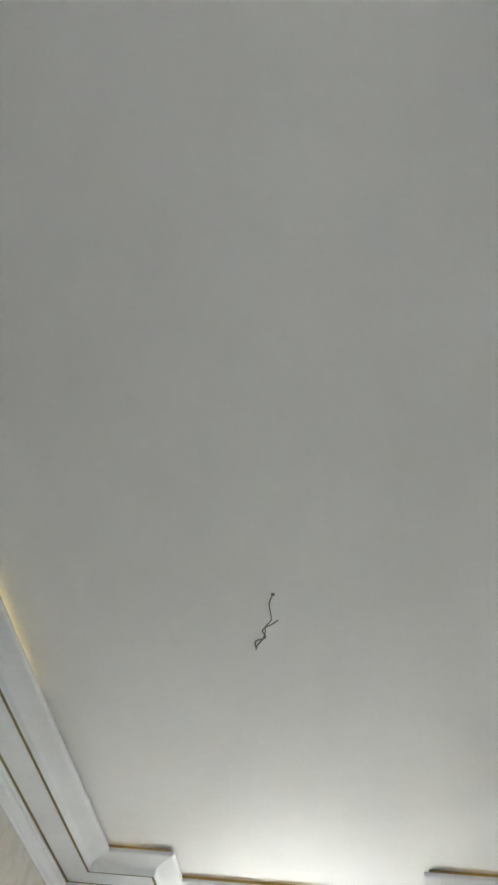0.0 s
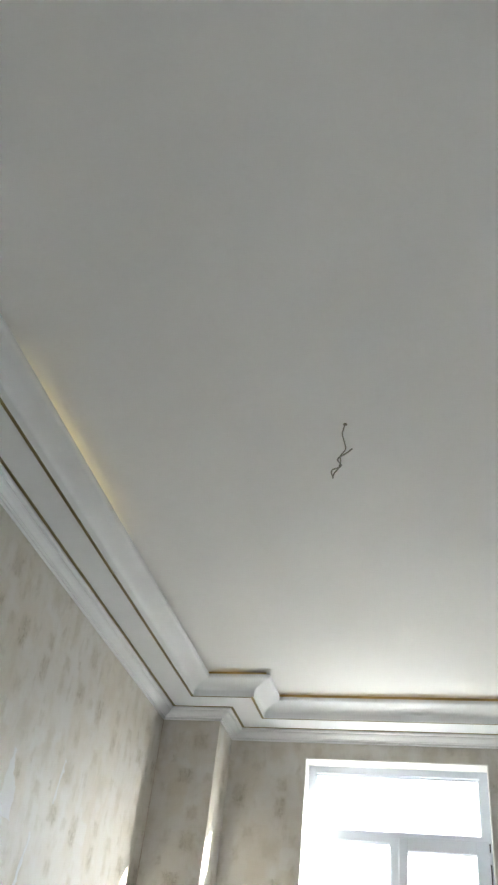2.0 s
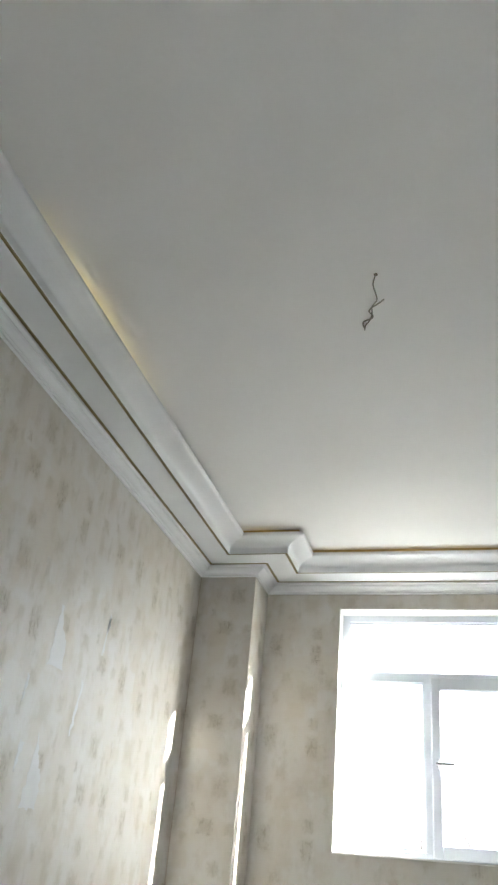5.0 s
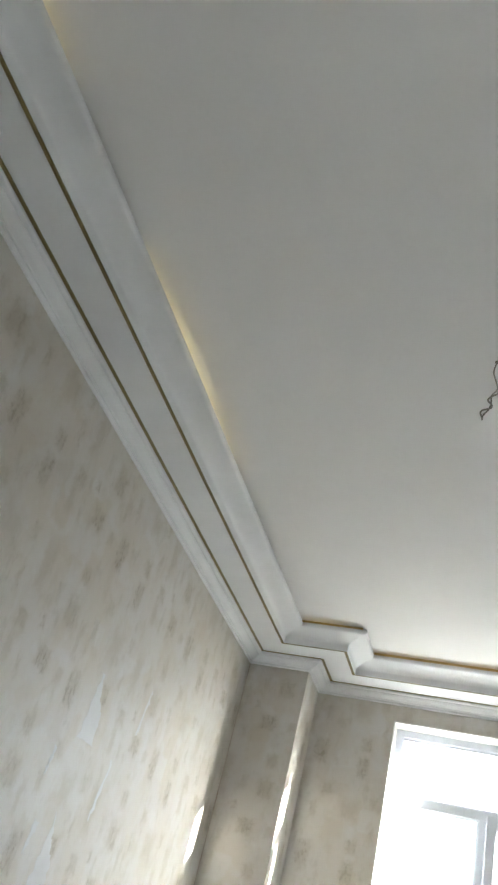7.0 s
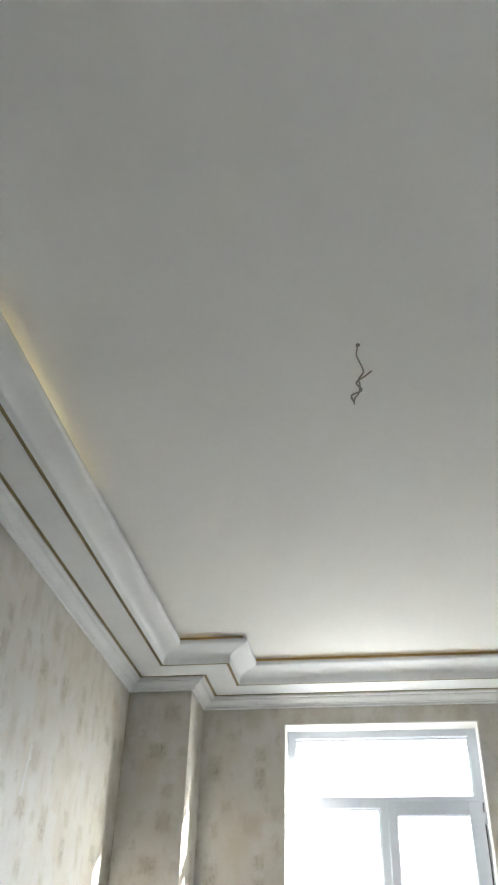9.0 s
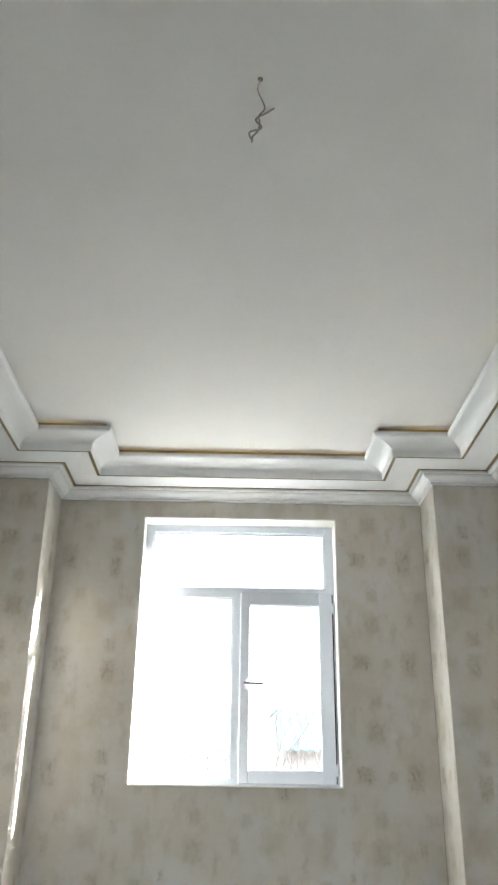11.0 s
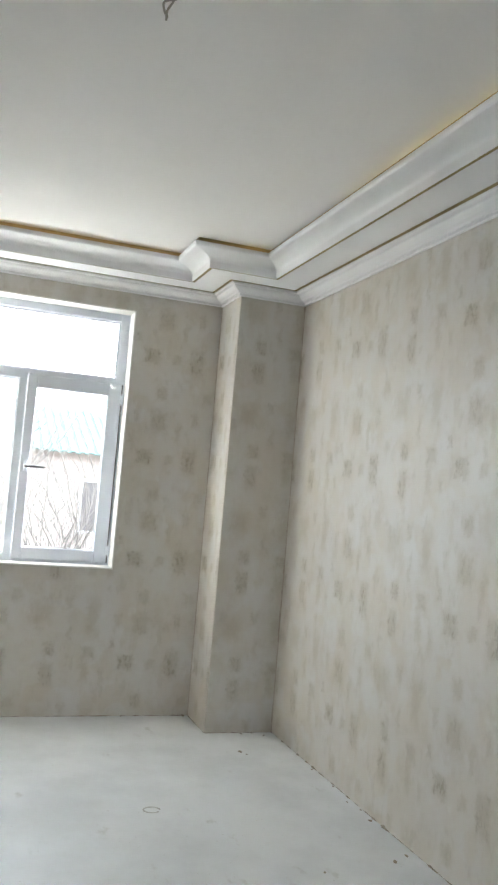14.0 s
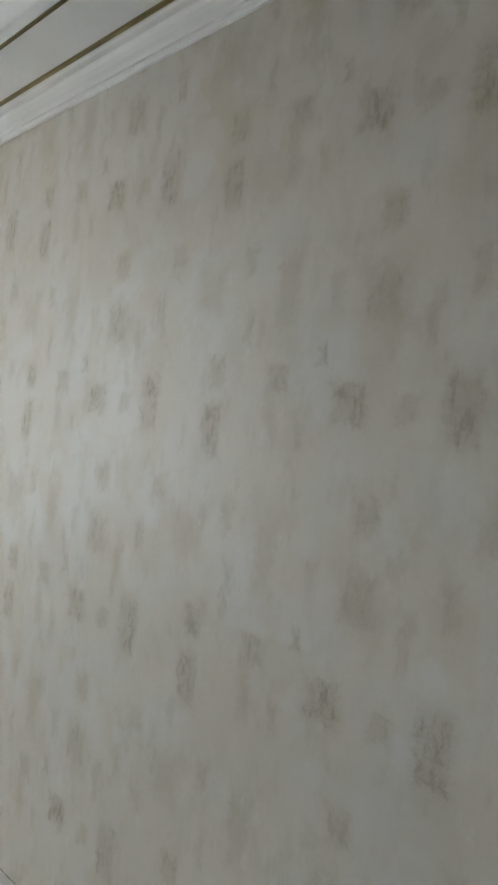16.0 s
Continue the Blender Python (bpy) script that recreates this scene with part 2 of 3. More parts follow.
db.inputs["Emission Color"].default_value = (1.0, 0.70, 0.26, 1)
db.inputs["Emission Strength"].default_value = 0.04


# ---- building helpers ----
def mesh_of(bm, name, mat, smooth=False):
    bmesh.ops.recalc_face_normals(bm, faces=bm.faces[:])
    me = bpy.data.meshes.new(name)
    bm.to_mesh(me)
    bm.free()
    me.materials.append(mat)
    if smooth:
        for p in me.polygons:
            p.use_smooth = True
    return me


def thing(name, bm, mat, label, category, kind="", group="", smooth=False):
    return tagged(new(name, mesh_of(bm, name, mat, smooth)), label, category, group, kind)


def part(name, bm, mat, parent, label="", smooth=False):
    ob = new(name, mesh_of(bm, name, mat, smooth))
    ob.parent = parent
    return tagged(ob, label)


def box(bm, x0, x1, y0, y1, z0, z1, bevel=0.0):
    made = bmesh.ops.create_cube(bm, size=1.0)["verts"]
    for v in made:
        v.co = Vector((x0 + (v.co.x + 0.5) * (x1 - x0), y0 + (v.co.y + 0.5) * (y1 - y0), z0 + (v.co.z + 0.5) * (z1 - z0)))
    if bevel:
        edges = {e for v in made for e in v.link_edges}
        bmesh.ops.bevel(bm, geom=list(edges), offset=bevel, segments=2, affect="EDGES", profile=0.5)
    return bm


def boxed(*a):
    return box(bmesh.new(), *a)


def tube(bm, points, radius, sides=8, tip=None):
    """A round tube along points, tapering to tip."""
    points = [Vector(p) for p in points]
    tip = radius if tip is None else tip
    rings = []
    side = Vector((0.37, 0.61, 0.29))
    for i, p in enumerate(points):
        way = (points[min(i + 1, len(points) - 1)] - points[max(i - 1, 0)]).normalized()
        side = (side - way * side.dot(way)).normalized()
        other = way.cross(side)
        r = radius + (tip - radius) * i / (len(points) - 1)
        rings.append([bm.verts.new(p + r * (math.cos(a) * side + math.sin(a) * other))
                      for a in (2 * math.pi * k / sides for k in range(sides))])
    for a, b in zip(rings, rings[1:]):
        for k in range(sides):
            bm.faces.new((a[k], a[(k + 1) % sides], b[(k + 1) % sides], b[k]))
    bm.faces.new(rings[0][::-1])
    bm.faces.new(rings[-1])
    return bm


def smooth_line(points, steps=6):
    """Catmull-Rom line through points."""
    p = [Vector(q) for q in points]
    p = [2 * p[0] - p[1], *p, 2 * p[-1] - p[-2]]
    out = []
    for a, b, c, d in zip(p, p[1:], p[2:], p[3:]):
        for k in range(steps):
            t = k / steps
            out.append(0.5 * (2 * b + (c - a) * t + (2 * a - 5 * b + 4 * c - d) * t * t + (3 * b - a - 3 * c + d) * t ** 3))
    return [*out, p[-2]]


# ---- room plan ----
WEST, EAST, FRONT, BACK, ALCOVE = -1.592, 1.606, 5.670, -0.55, 6.045
PILW, PILE = -1.1755, 1.179                    # inner sides of the two corner piers
TOPZ = 2.812                                   # underside of the ceiling
SOFFIT, CROWN, LIP = 2.684, 2.620, 2.786
OUT = [(WEST, BACK), (EAST, BACK), (EAST, FRONT), (PILE, FRONT), (PILE, ALCOVE), (PILW, ALCOVE), (PILW, FRONT), (WEST, FRONT)]


def wider(d):
    """How much further the soffit and its grooves reach in from the east wall."""
    return float(np.interp(d, (0.03, 0.097, 0.278, 0.400), (0.0, 0.015, 0.027, 0.0)))


def inset(d):
    """The room's outline moved inwards by d."""
    made = []
    for i, p in enumerate(OUT):
        a, c = Vector(OUT[i - 1]), Vector(OUT[(i + 1) % len(OUT)])
        p = Vector(p)
        e, f = (p - a).normalized(), (c - p).normalized()
        de, df = (d + (wider(d) if k == 2 else 0.0) for k in (i, (i + 1) % len(OUT)))
        made.append(p + de * Vector((-e.y, e.x)) + df * Vector((-f.y, f.x)))
    return made


def sweep(profile):
    """A closed profile of (inset, height) carried round the room with mitred corners."""
    bm = bmesh.new()
    loops = [[bm.verts.new((p.x, p.y, z)) for p in inset(d)] for d, z in profile]
    n = len(OUT)
    for a, b in zip(loops, loops[1:] + loops[:1]):
        for k in range(n):
            bm.faces.new((a[k], a[(k + 1) % n], b[(k + 1) % n], b[k]))
    return bm


def slab(d, z0, z1):
    bm = bmesh.new()
    low = [bm.verts.new((p.x, p.y, z0)) for p in inset(d)]
    high = [bm.verts.new((p.x, p.y, z1)) for p in inset(d)]
    bm.faces.new(low)
    bm.faces.new(high)
    for k in range(len(low)):
        bm.faces.new((low[k], low[(k + 1) % len(low)], high[(k + 1) % len(low)], high[k]))
    bmesh.ops.triangulate(bm, faces=[f for f in bm.faces if len(f.verts) > 4])
    return bm


# window opening, wall thickness, unseen end-wall opening added to let in fill daylight
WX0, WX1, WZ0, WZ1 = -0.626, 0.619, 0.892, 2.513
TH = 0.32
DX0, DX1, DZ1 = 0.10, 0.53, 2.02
WALLTOP = 3.0

# ---- structure ----
thing("floor", boxed(WEST - 0.3, EAST + 0.3, BACK - 0.3, ALCOVE + TH, -0.2, 0.0), SCREED,
      "pale dusty grey cement screed floor, unfinished", "floor", "structure")
thing("wall_west", boxed(WEST - 0.3, WEST, BACK - 0.3, FRONT, 0, WALLTOP), WALLPAPER,
      "wall papered in mottled greige with scratchy olive patches", "wall", "structure")
thing("wall_east", boxed(EAST, EAST + 0.3, BACK - 0.3, FRONT, 0, WALLTOP), WALLPAPER,
      "wall papered in mottled greige with scratchy olive patches", "wall", "structure")
# the gap left between these pieces is added to brighten the far end
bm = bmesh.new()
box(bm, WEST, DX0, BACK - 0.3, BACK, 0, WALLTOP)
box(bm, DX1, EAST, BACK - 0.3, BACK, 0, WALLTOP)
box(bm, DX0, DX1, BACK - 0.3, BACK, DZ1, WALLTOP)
thing("wall_south", bm, WALLPAPER, "papered end wall in mottled greige, with an unseen opening added for daylight", "wall", "structure")
bm = bmesh.new()
box(bm, PILW, WX0, ALCOVE, ALCOVE + TH, 0, WALLTOP)
box(bm, WX1, PILE, ALCOVE, ALCOVE + TH, 0, WALLTOP)
box(bm, WX0, WX1, ALCOVE, ALCOVE + TH, 0, WZ0)
box(bm, WX0, WX1, ALCOVE, ALCOVE + TH, WZ1, WALLTOP)
thing("wall_north", bm, WALLPAPER, "papered window wall set back between two corner piers", "wall", "structure")
for inner, outer, name in ((PILW, WEST - 0.3, "pilaster_west"), (PILE, EAST + 0.3, "pilaster_east")):
    bm = boxed(min(inner, outer), max(inner, outer), FRONT, ALCOVE + TH, 0, WALLTOP)
    edge = [e for e in bm.edges if all(abs(v.co.x - inner) < 1e-4 and abs(v.co.y - FRONT) < 1e-4 for v in e.verts)]
    bmesh.ops.bevel(bm, geom=edge, offset=0.006, segments=3, affect="EDGES", profile=0.5)
    thing(name, bm, WALLPAPER, "papered corner pier beside the window recess", "pilaster", "structure")

thing("ceiling", slab(0.394, TOPZ, TOPZ + 0.012), CEILING, "plain matt white plasterboard ceiling", "ceiling", "structure")
thing("ceiling_void", slab(-0.1, TOPZ + 0.055, TOPZ + 0.14), CEILING, "white board closing the light cove above", "ceiling", "structure")
C, S = CROWN, SOFFIT


def channel(a, b):
    """A recessed groove, gold on its floor and on both its cheeks."""
    return sweep([(a, S + 0.001), (a + 0.0015, S + 0.001), (a + 0.0025, S + 0.010), (b - 0.0025, S + 0.010), (b - 0.0015, S + 0.001), (b, S + 0.001),
                  (b, S + 0.03), (a, S + 0.03)])


thing("crown_moulding", sweep([(-0.01, C), (0.010, C), (0.013, C + 0.003), (0.013, C + 0.016), (0.022, C + 0.017), (0.024, C + 0.022), (0.030, C + 0.025), (0.044, C + 0.029),
                               (0.057, C + 0.037), (0.064, C + 0.047), (0.065, C + 0.052), (0.081, C + 0.053), (0.085, C + 0.055), (0.087, C + 0.059), (0.087, S + 0.02), (-0.01, S + 0.02)]),
      GYPSUM, "white gypsum crown moulding under the soffit", "moulding", "structure")
thing("soffit", sweep([(0.107, S), (0.268, S), (0.268, S + 0.03), (0.107, S + 0.03)]),
      GYPSUM, "flat white dropped soffit band round the ceiling", "soffit", "structure")
thing("gold_trim", channel(0.0875, 0.1065),
      GOLD, "thin antique gold groove between crown and soffit", "trim", "structure")
thing("gold_trim", channel(0.2685, 0.2875),
      GOLD, "thin antique gold groove between soffit and cove moulding", "trim", "structure")
flare = [max(0.0, (k / 16 - 0.40) / 0.60) for k in range(17)]
cyma = [(0.2925 + 0.002 * k / 16 + 0.1065 * (1 - math.sqrt(max(0.0, 1 - (0.98 * f) ** 2))) / 0.801, S + 0.006 + 0.070 * k / 16) for k, f in enumerate(flare)]
thing("cove_moulding", sweep([(0.288, S - 0.002), (0.2905, S - 0.002), *cyma, (0.409, S + 0.078), (0.4145, S + 0.083), (0.4175, S + 0.089), (0.4185, S + 0.095), (0.4185, LIP),
                              (0.405, LIP), (0.37, LIP - 0.012), (0.289, S + 0.055), (0.288, S + 0.05)]),
      GYPSUM, "white cyma cove moulding hiding a light strip", "moulding", "structure")
thing("cove_back", sweep([(0.338, 2.763), (0.350, 2.763), (0.350, TOPZ + 0.055), (0.338, TOPZ + 0.055)]),
      COVE, "gold-brown back of the light cove", "trim", "structure")


def glow_strip(a, b, wide=0.0075, z=2.779, glow=LED):
    """A lit length of strip lying in the cove from a to b, thinning to both ends."""
    a, b = Vector((*a, z)), Vector((*b, z))
    count = max(4, int((b - a).length / 0.05))
    points = [a + (b - a) * k / count for k in range(count + 1)]
    bm = bmesh.new()
    rings = []
    across = Vector((-(b - a).y, (b - a).x, 0)).normalized()
    for k, p in enumerate(points):
        w = min(0.0015, wide) + wide * abs(math.sin(math.pi * k / count)) ** 1.4
        rings.append([bm.verts.new(p + across * u + Vector((0, 0, h))) for u, h in ((-w, 0), (w, 0), (w, 0.003), (-w, 0.003))])
    for p, q in zip(rings, rings[1:]):
        for k in range(4):
            bm.faces.new((p[k], p[(k + 1) % 4], q[(k + 1) % 4], q[k]))
    bm.faces.new(rings[0])
    bm.faces.new(rings[-1])
    thing("glow_strip", bm, glow, "short glowing warm yellow strip in the cove, light strip and added fillet glow", "light strip", "", "light strips in the cove")


IN = 0.361
glow_strip((WEST + IN, 2.20), (WEST + IN, 3.55))
glow_strip((WEST + IN, 0.30), (WEST + IN, 1.50))
glow_strip((EAST - IN, 2.90), (EAST - IN, 4.35))
# north side: added glow along the gold fillet, in place of light falling on it
glow_strip((WEST + 0.40, FRONT - 0.397), (PILW + 0.24, FRONT - 0.397), 0.0045, 2.7835, BAND_GLOW)
glow_strip((EAST - 0.40, FRONT - 0.397), (PILE - 0.24, FRONT - 0.397), 0.0045, 2.7835, BAND_GLOW)
glow_strip((PILW + 0.40, ALCOVE - 0.397), (PILE - 0.40, ALCOVE - 0.397), 0.0040, 2.7835, BAND_GLOW)


def gold_band(x0, x1, y):
    """A gold-painted fillet closing the cove, set just behind the lip."""
    thing("gold_band", boxed(x0, x1, y - 0.004, y, 2.772, TOPZ + 0.02), BAND, "gold-painted fillet in the gap under the ceiling", "trim", "structure")


gold_band(WEST + 0.392, PILW + 0.386, FRONT - 0.386)
gold_band(PILE - 0.386, EAST - 0.392, FRONT - 0.386)
gold_band(PILW + 0.392, PILE - 0.392, ALCOVE - 0.386)


# ---- window ----
def ring(bm, x0, x1, z0, z1, wl, wr, wb, wt, y0, y1, bevel=0.004):
    box(bm, x0, x0 + wl, y0, y1, z0, z1, bevel)
    box(bm, x1 - wr, x1, y0, y1, z0, z1, bevel)
    box(bm, x0 + wl - 0.002, x1 - wr + 0.002, y0 + 0.0008, y1, z0, z0 + wb, bevel)
    box(bm, x0 + wl - 0.002, x1 - wr + 0.002, y0 + 0.0008, y1, z1 - wt, z1, bevel)
    return bm


FY = 6.185                                     # inner face of the window frame
window = tagged(new("window_1"), "white plastic window with top light, casement shut with handle level", "window", "", "structure")
part("reveal", boxed(WX0, WX0 + 0.008, ALCOVE - 0.004, FY + 0.002, WZ0, WZ1), REVEAL, window)
part("reveal", boxed(WX1 - 0.008, WX1, ALCOVE - 0.004, FY + 0.002, WZ0, WZ1), REVEAL, window)
part("reveal", boxed(WX0 + 0.008, WX1 - 0.008, ALCOVE - 0.004, FY + 0.002, WZ1 - 0.008, WZ1), REVEAL, window)
part("window_sill", boxed(WX0 + 0.008, WX1 - 0.008, ALCOVE - 0.006, FY + 0.002, WZ0, WZ0 + 0.010, 0.002), REVEAL, window)
part("window_frame", ring(bmesh.new(), WX0, WX1, WZ0, WZ1, 0.057, 0.066, 0.052, 0.054, FY, FY + 0.065), UPVC, window)
part("transom", boxed(WX0 + 0.05, WX1 - 0.06, FY + 0.001, FY + 0.065, 2.022, 2.086, 0.004), UPVC, window)
part("mullion", boxed(-0.040, 0.020, FY + 0.002, FY + 0.065, WZ0 + 0.045, 2.030, 0.004), UPVC, window)
part("glazing_bead", ring(bmesh.new(), -0.571, -0.038, 0.952, 2.024, 0.013, 0.013, 0.013, 0.013, FY + 0.012, FY + 0.03, 0.003), UPVC, window)
part("glazing_bead", ring(bmesh.new(), -0.571, 0.555, 2.084, 2.454, 0.011, 0.011, 0.011, 0.011, FY + 0.012, FY + 0.03, 0.003), UPVC, window)
sash = part("sash", ring(bmesh.new(), 0.010, 0.594, 0.914, 2.056, 0.062, 0.084, 0.078, 0.082, FY - 0.015, FY + 0.048, 0.006), UPVC, window)
part("seal_and_shade", ring(bmesh.new(), 0.068, 0.514, 0.988, 1.978, 0.006, 0.006, 0.006, 0.006, FY + 0.004, FY + 0.012, 0.0), SEAL_AND_SHADE, sash, "thin dark rubber seal")
# dark strip puts the shadow of the sash gap into colour
part("seal_and_shade", boxed(0.5945, 0.602, FY - 0.004, FY + 0.02, 0.918, 2.05), SEAL_AND_SHADE, window, "dark strip standing for the shadow gap beside the sash")
bm = boxed(0.034, 0.060, FY - 0.027, FY - 0.015, 1.452, 1.514, 0.004)
box(bm, 0.038, 0.056, FY - 0.052, FY - 0.025, 1.473, 1.493, 0.004)
handle = part("handle", bm, UPVC, sash, "white handle plate")
part("lever", boxed(0.036, 0.160, FY - 0.060, FY - 0.047, 1.474, 1.492, 0.006), LEVER, handle, "grey lever turned level")
for z in (0.96, 1.92):
    bm = tube(bmesh.new(), [(0.603, FY - 0.019, z), (0.603, FY - 0.019, z + 0.07)], 0.008, 12)
    box(bm, 0.586, 0.605, FY - 0.021, FY - 0.013, z + 0.01, z + 0.06, 0.002)
    part("hinge", bm, UPVC, window, "small white hinge")
for x0, x1, z0, z1, y in ((-0.570, -0.040, 0.953, 2.023, FY + 0.032), (-0.570, 0.554, 2.085, 2.453, FY + 0.032), (0.071, 0.511, 0.991, 1.975, FY + 0.016)):
    pane = part("pane", boxed(x0, x1, y, y + 0.005, z0, z1), GLASS, window, "clear glass pane")
    pane.visible_shadow = False

# ---- cable hanging from the ceiling ----
cable = tagged(new("ceiling_cable"), "dark twisted two-core cable hanging loose from the ceiling", "cable")
off = Vector((0.030, 2.776, TOPZ))
cable.location = off
strand = [(0.030, 2.776, 2.812), (0.026, 2.768, 2.785), (0.023, 2.755, 2.740), (0.038, 2.735, 2.672), (0.042, 2.725, 2.635), (0.026, 2.713, 2.597),
          (0.028, 2.704, 2.562), (0.024, 2.692, 2.521), (0.008, 2.680, 2.484), (0.006, 2.673, 2.458)]
branch = [(0.070, 2.725, 2.635), (0.048, 2.717, 2.608), (0.025, 2.710, 2.586), (0.017, 2.705, 2.566), (0.032, 2.696, 2.537), (0.028, 2.692, 2.521),
          (0.002, 2.687, 2.506), (-0.001, 2.682, 2.487), (0.007, 2.674, 2.463)]
part("core", tube(bmesh.new(), [Vector(p) - off for p in smooth_line(strand)], 0.0027, 8), CABLE, cable, smooth=True)
part("core", tube(bmesh.new(), [Vector(p) - off + Vector((0, -0.004, 0)) for p in smooth_line(branch)], 0.0030, 8), CABLE, cable, smooth=True)
bm = tube(bmesh.new(), [(0, 0, 0.004), (0, 0, -0.003)], 0.008, 16)
part("cable_hole", bm, DIRT, cable, "dark ragged hole in the ceiling")


# ---- scraped places on the west wall ----
def scuff(corners, label):
    """A torn patch of pale backing paper on the west wall."""
    rim = []
    for (y0, z0), (y1, z1) in zip(corners, corners[1:] + corners[:1]):
        for k in range(9):
            f = k / 9
            rim.append((y0 + (y1 - y0) * f + random.gauss(0, 0.006), z0 + (z1 - z0) * f + random.gauss(0, 0.006)))
    bm = bmesh.new()
    back = [bm.verts.new((WEST - 0.001, a, b)) for a, b in rim]
    face = [bm.verts.new((WEST + 0.0008, a, b)) for a, b in rim]
    bm.faces.new(face)
    for k in range(len(rim)):
        bm.faces.new((back[k], back[(k + 1) % len(rim)], face[(k + 1) % len(rim)], face[k]))
    thing("wall_scuff", bm, SCRAPED, label, "scuff", "", "scrapes on the wall")


random.seed(11)
scuff([(3.735, 1.752), (3.692, 1.457), (3.845, 1.464), (3.83, 1.60), (3.775, 1.66)], "pale torn scrape in the wallpaper with ragged edges")
scuff([(3.548, 1.372), (3.535, 1.262), (3.552, 1.27), (3.566, 1.36)], "narrow pale tear in the wallpaper")
scuff([(3.755, 1.145), (3.700, 0.838), (3.845, 0.842), (3.85, 0.97), (3.79, 1.06)], "pale torn scrape low on the papered wall")
scuff([(4.286, 1.885), (4.250, 1.660), (4.262, 1.655), (4.300, 1.87)], "long thin pale tear in the wallpaper")
scuff([(4.085, 1.475), (4.035, 1.205), (4.052, 1.20), (4.102, 1.46)], "long thin pale tear in the wallpaper")
scuff([(3.60, 1.10), (3.585, 0.97), (3.61, 0.98), (3.63, 1.09)], "small pale tear in the wallpaper")


# ---- ragged grimy joint where the paper meets the screed ----
def seam(name, a, b, side):
    """A low broken ridge of grime from a to b along a wall's foot, reaching to the given side."""
    a, b, side = Vector((*a, 0)), Vector((*b, 0)), Vector((*side, 0))
    steps = int((b - a).length / 0.03)
    bm = bmesh.new()
    rows = []
    for k in range(steps + 1):
        p = a + (b - a) * k / steps
        w = 0.0015 + 0.008 * max(0.0, random.gauss(0.25, 0.4))
        h = 0.002 + w * random.uniform(0.3, 0.8)
        rows.append([bm.verts.new(p - side * 0.002 + Vector((0, 0, z))) for z in (-0.002, h)] + [bm.verts.new(p + side * w + Vector((0, 0, -0.002)))])
    for p, q in zip(rows, rows[1:]):
        for k in range(3):
            bm.faces.new((p[k], p[(k + 1) % 3], q[(k + 1) % 3], q[k]))
    bm.faces.new(rows[0])
    bm.faces.new(rows[-1])
    thing(name, bm, DIRT, "grimy ragged joint between wallpaper and screed", "trim", "structure")


def upright_joint(name, x, y, sx, sy, widest):
    """Frayed paper edges running up an inner corner; sx and sy point into the room along the two walls."""
    bm = bmesh.new()
    rows = []
    z = 0.0
    w = v = 0.004
    while z < CROWN + 0.01:
        w = 0.6 * w + 0.4 * (0.002 + widest * max(0.0, random.gauss(0.3, 0.45)))
        v = 0.6 * v + 0.4 * (0.002 + 0.6 * widest * max(0.0, random.gauss(0.3, 0.45)))
        rows.append([bm.verts.new((x - sx * 0.002, y - sy * 0.002, z)), bm.verts.new((x + sx * w, y - sy * 0.002, z)),
                     bm.verts.new((x + sx * 0.0015, y + sy * 0.0015, z)), bm.verts.new((x - sx * 0.002, y + sy * v, z))])
        z += 0.021
    for p, q in zip(rows, rows[1:]):
        for k in range(4):
            bm.faces.new((p[k], p[(k + 1) % 4], q[(k + 1) % 4], q[k]))
    bm.faces.new(rows[0])
    bm.faces.new(rows[-1])
    thing(name, bm, GRIME, "frayed brown wallpaper edges in the corner", "trim", "structure")


random.seed(3)
upright_joint("trim_corner_east", EAST, FRONT, -1, -1, 0.022)
upright_joint("trim_corner_west", WEST, FRONT, 1, -1, 0.022)
upright_joint("trim_corner_recess", PILE, ALCOVE, -1, -1, 0.014)
seam("trim_east", (EAST, 1.0), (EAST, FRONT), (-1, 0))
seam("trim_pier", (EAST, FRONT), (PILE, FRONT), (0, -1))
seam("trim_recess", (PILE, FRONT), (PILE, ALCOVE), (-1, 0))
seam("trim_north", (PILE, ALCOVE), (PILW, ALCOVE), (0, -1))

# ---- crumbs and marks on the floor ----
def crumb(x, y, r):
    bm = bmesh.new()
    bmesh.ops.create_icosphere(bm, subdivisions=1, radius=r)
    for v in bm.verts:
        v.co = v.co * random.uniform(0.7, 1.2)
        v.co = Vector((v.co.x * 0.8, v.co.y * 1.5, v.co.z * 0.45))
    low = min(v.co.z for v in bm.verts)
    for v in bm.verts:
        v.co.z -= low
    ob = thing("plaster_crumb", bm, DIRT, "small dark crumb of plaster on the floor", "debris", "", "crumbs on the floor")
    ob.location = (x, y, 0.0)
    ob.rotation_euler.z = random.uniform(-0.5, 0.5)


for x, y, r in ((1.285, 5.315, 0.011), (1.31, 5.27, 0.006), (1.475, 3.915, 0.011), (1.555, 3.965, 0.009), (1.15, 3.88, 0.006), (1.575, 4.32, 0.010),
                (1.57, 4.55, 0.006), (1.14, 6.02, 0.014), (1.11, 6.03, 0.008), (1.40, 5.64, 0.008), (1.47, 5.65, 0.006), (1.53, 5.6, 0.007),
                (1.592, 4.45, 0.006), (0.75, 6.03, 0.006), (-0.2, 6.03, 0.006), (1.59, 4.75, 0.008), (1.585, 5.0, 0.007)):
    crumb(x, y, r)


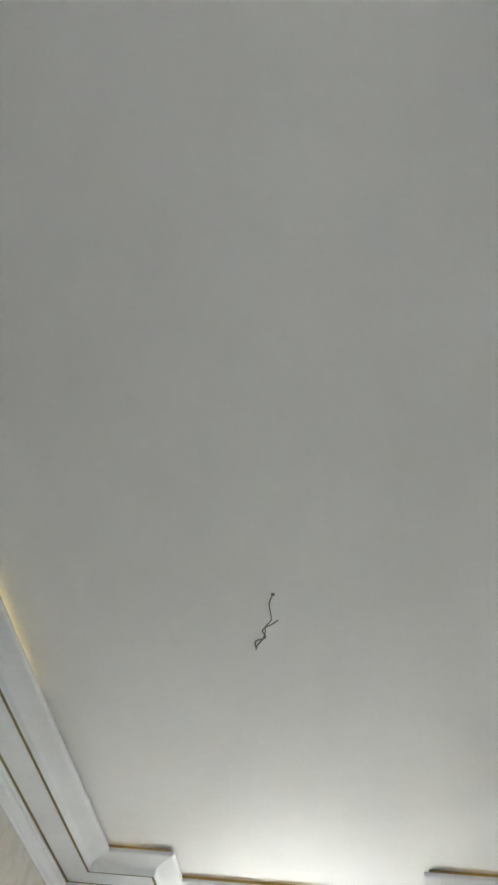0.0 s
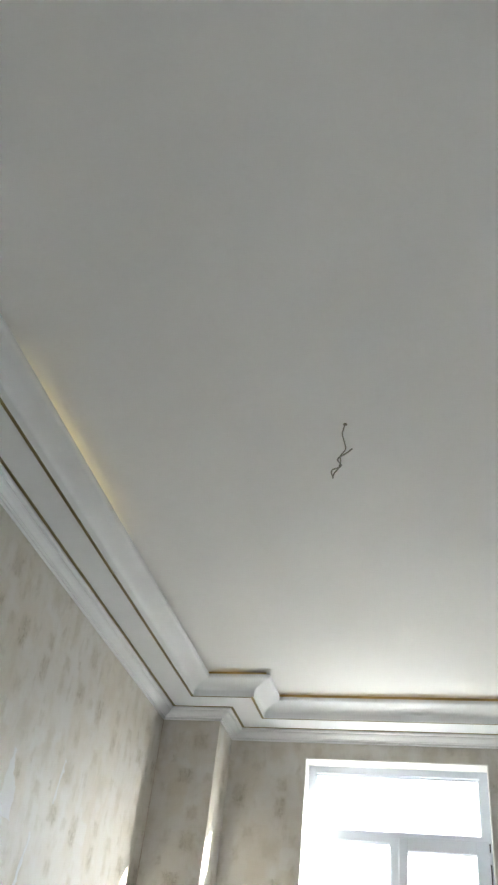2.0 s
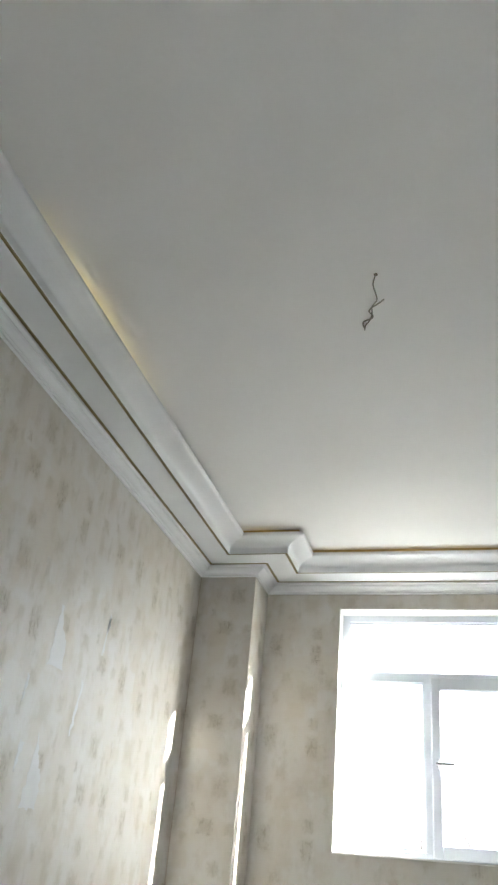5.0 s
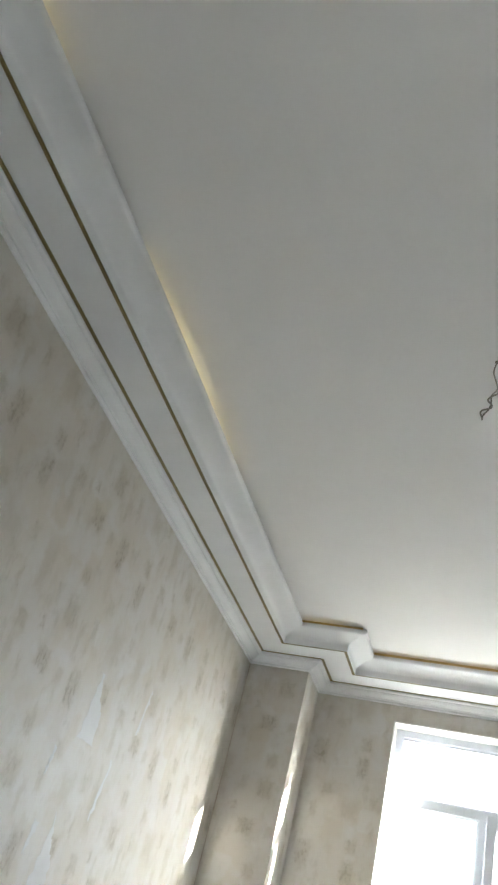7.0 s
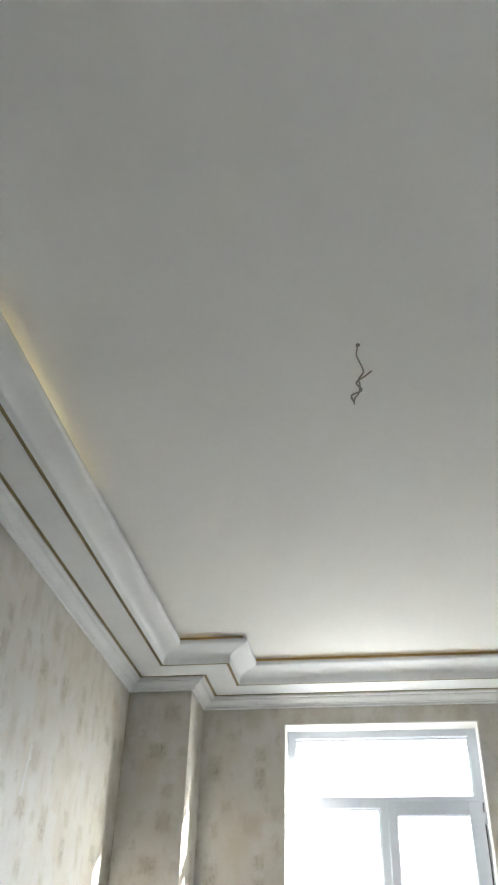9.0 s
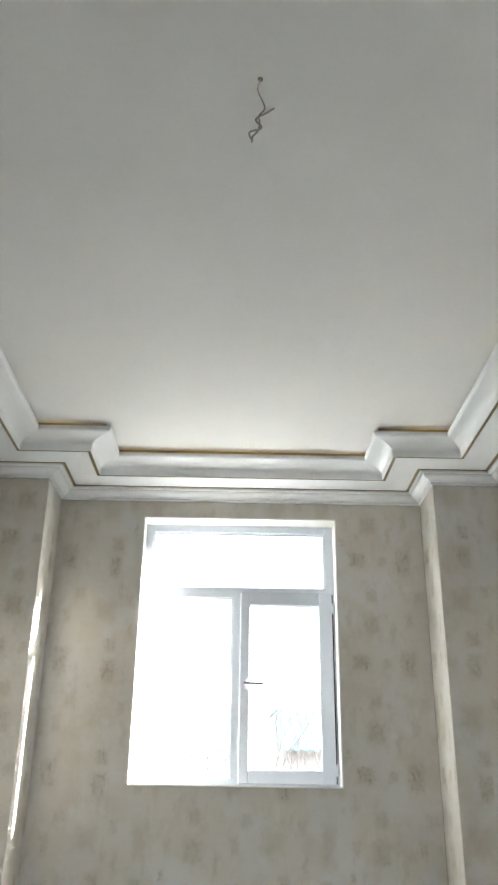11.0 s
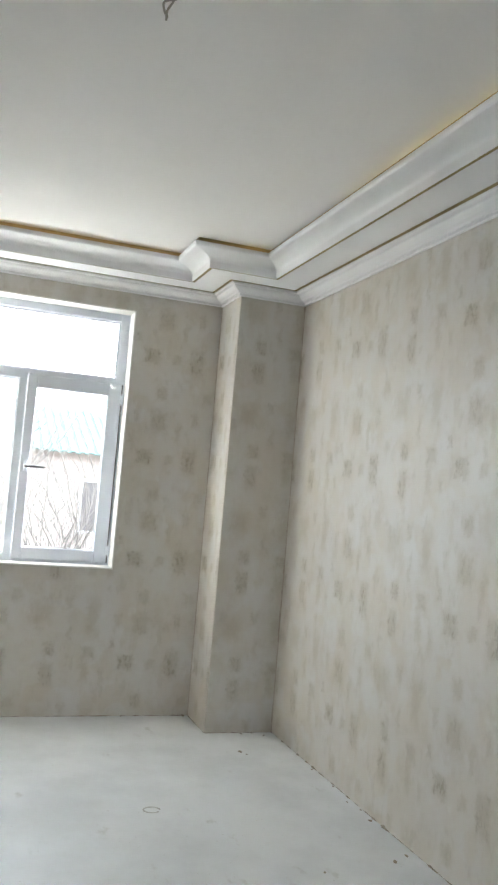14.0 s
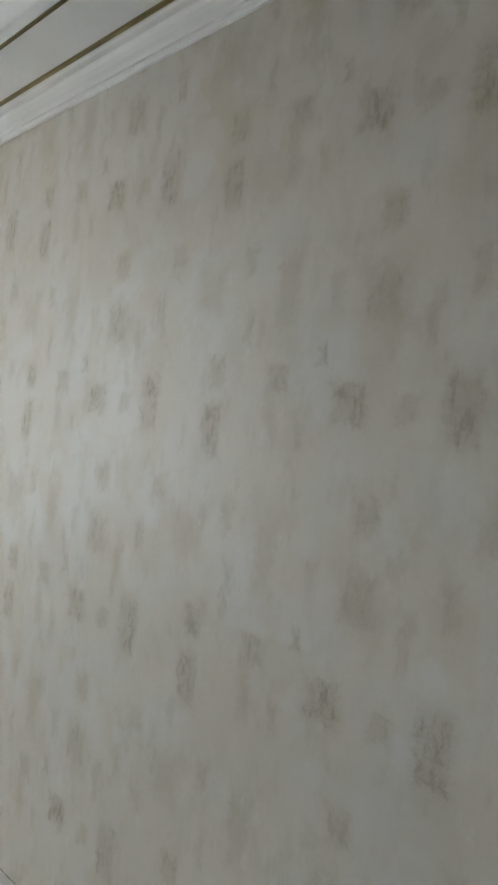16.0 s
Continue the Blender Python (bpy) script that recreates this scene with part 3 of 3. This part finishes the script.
def ring_mark(x, y, rx, ry, turns, label):
    bm = tube(bmesh.new(), [(rx * math.cos(a), ry * math.sin(a), 0.0) for a in (k * math.pi / 12 for k in range(turns))], 0.0045, 6)
    for v in bm.verts:
        v.co.z = v.co.z * 0.3 + 0.0008
    ob = thing("ring_mark", bm, DUST, label, "mark")
    ob.location = (x, y, 0.0)


ring_mark(0.620, 4.565, 0.037, 0.032, 22, "faint broken ring of dried plaster on the floor")

# ---- outside ----
GZ = -0.55
thing("ground", boxed(-600, 600, -600, 900, GZ - 0.5, GZ), GROUND, "bare pale earth outside the window", "ground", "structure")
house = tagged(new("house"), "rendered house with a pale turquoise corrugated roof", "house")
house.location = (0, 0, GZ)
part("wall", boxed(1.05, 13.0, 20.0, 26.0, 0, 2.62), RENDERED, house)
bm = bmesh.new()
x = 0.75
while x < 13.4:
    box(bm, x, x + 0.10, 19.6, 23.0, 0, 0.03)
    box(bm, x + 0.10, x + 0.22, 19.6, 23.0, -0.025, 0.0)
    x += 0.2
for v in bm.verts:
    v.co.z += 2.56 + (v.co.y - 19.6) * 0.36
part("roof", bm, SHEET, house, "turquoise corrugated roof sheets")
bm = boxed(1.05, 13.0, 20.0, 26.0, 2.62, 2.70)
part("eaves", bm, UPVC, house)
for x in (2.3, 5.5, 8.7):
    pane = part("window", boxed(x, x + 1.0, 19.96, 20.02, 0.8, 1.95), DARKPANE, house, "dark window")
    part("frame", ring(bmesh.new(), x - 0.05, x + 1.05, 0.75, 2.0, 0.07, 0.07, 0.07, 0.07, 19.93, 19.99), UPVC, pane)
shed = tagged(new("shed"), "low ochre clay outbuilding", "shed")
shed.location = (0, 0, GZ)
part("wall", boxed(-0.05, 0.84, 23.0, 26.0, 0, 2.1), CLAY, shed)
part("roof", boxed(-0.15, 0.88, 22.8, 26.2, 2.1, 2.22, 0.02), CLAY, shed)


def shrub(x, y, height, stems, spread, label, thick=0.013):
    top = tagged(new("shrub"), label, "shrub", "bare shrubs outside the window")
    top.location = (x, y, GZ)
    bm = bmesh.new()

    def grow(p, way, length, r, depth):
        pts = [p]
        for _ in range(4):
            way = (way + Vector((random.uniform(-1, 1), random.uniform(-1, 1), random.uniform(-0.3, 0.6))) * 0.16).normalized()
            p = p + way * length / 4
            pts.append(p)
            if depth and random.random() < 0.75:
                side = (way + Vector((random.uniform(-1, 1), random.uniform(-1, 1), random.uniform(0, 0.7))) * 0.8).normalized()
                grow(p, side, length * random.uniform(0.4, 0.6), r * 0.55, depth - 1)
        tube(bm, pts, r, 5, r * 0.45)

    for _ in range(stems):
        a = random.uniform(0, 6.28)
        way = Vector((math.cos(a) * spread, math.sin(a) * spread, 1)).normalized()
        grow(Vector((random.uniform(-0.15, 0.15), random.uniform(-0.15, 0.15), 0)), way, height * random.uniform(0.75, 1.1), thick, 2)
    part("branches", bm, BARK, top)


random.seed(7)
for x, y, h in ((-1.3, 14.0, 2.1), (-0.8, 14.6, 2.4), (-0.3, 13.8, 2.3), (0.2, 14.8, 2.5), (-1.0, 16.0, 2.5), (0.1, 16.2, 2.5), (-0.55, 15.2, 2.4), (-1.6, 15.0, 2.2), (0.45, 15.4, 2.4), (-0.1, 13.2, 1.9)):
    shrub(x, y, h, 10, 0.30, "bare upright shrub with thin grey stems", 0.014)
for x, y, h in ((0.9, 13.0, 2.2), (1.7, 13.6, 2.0), (2.6, 13.2, 2.1), (1.3, 12.6, 1.9)):
    shrub(x, y, h, 13, 0.75, "bare spreading shrub with arching branches", 0.018)
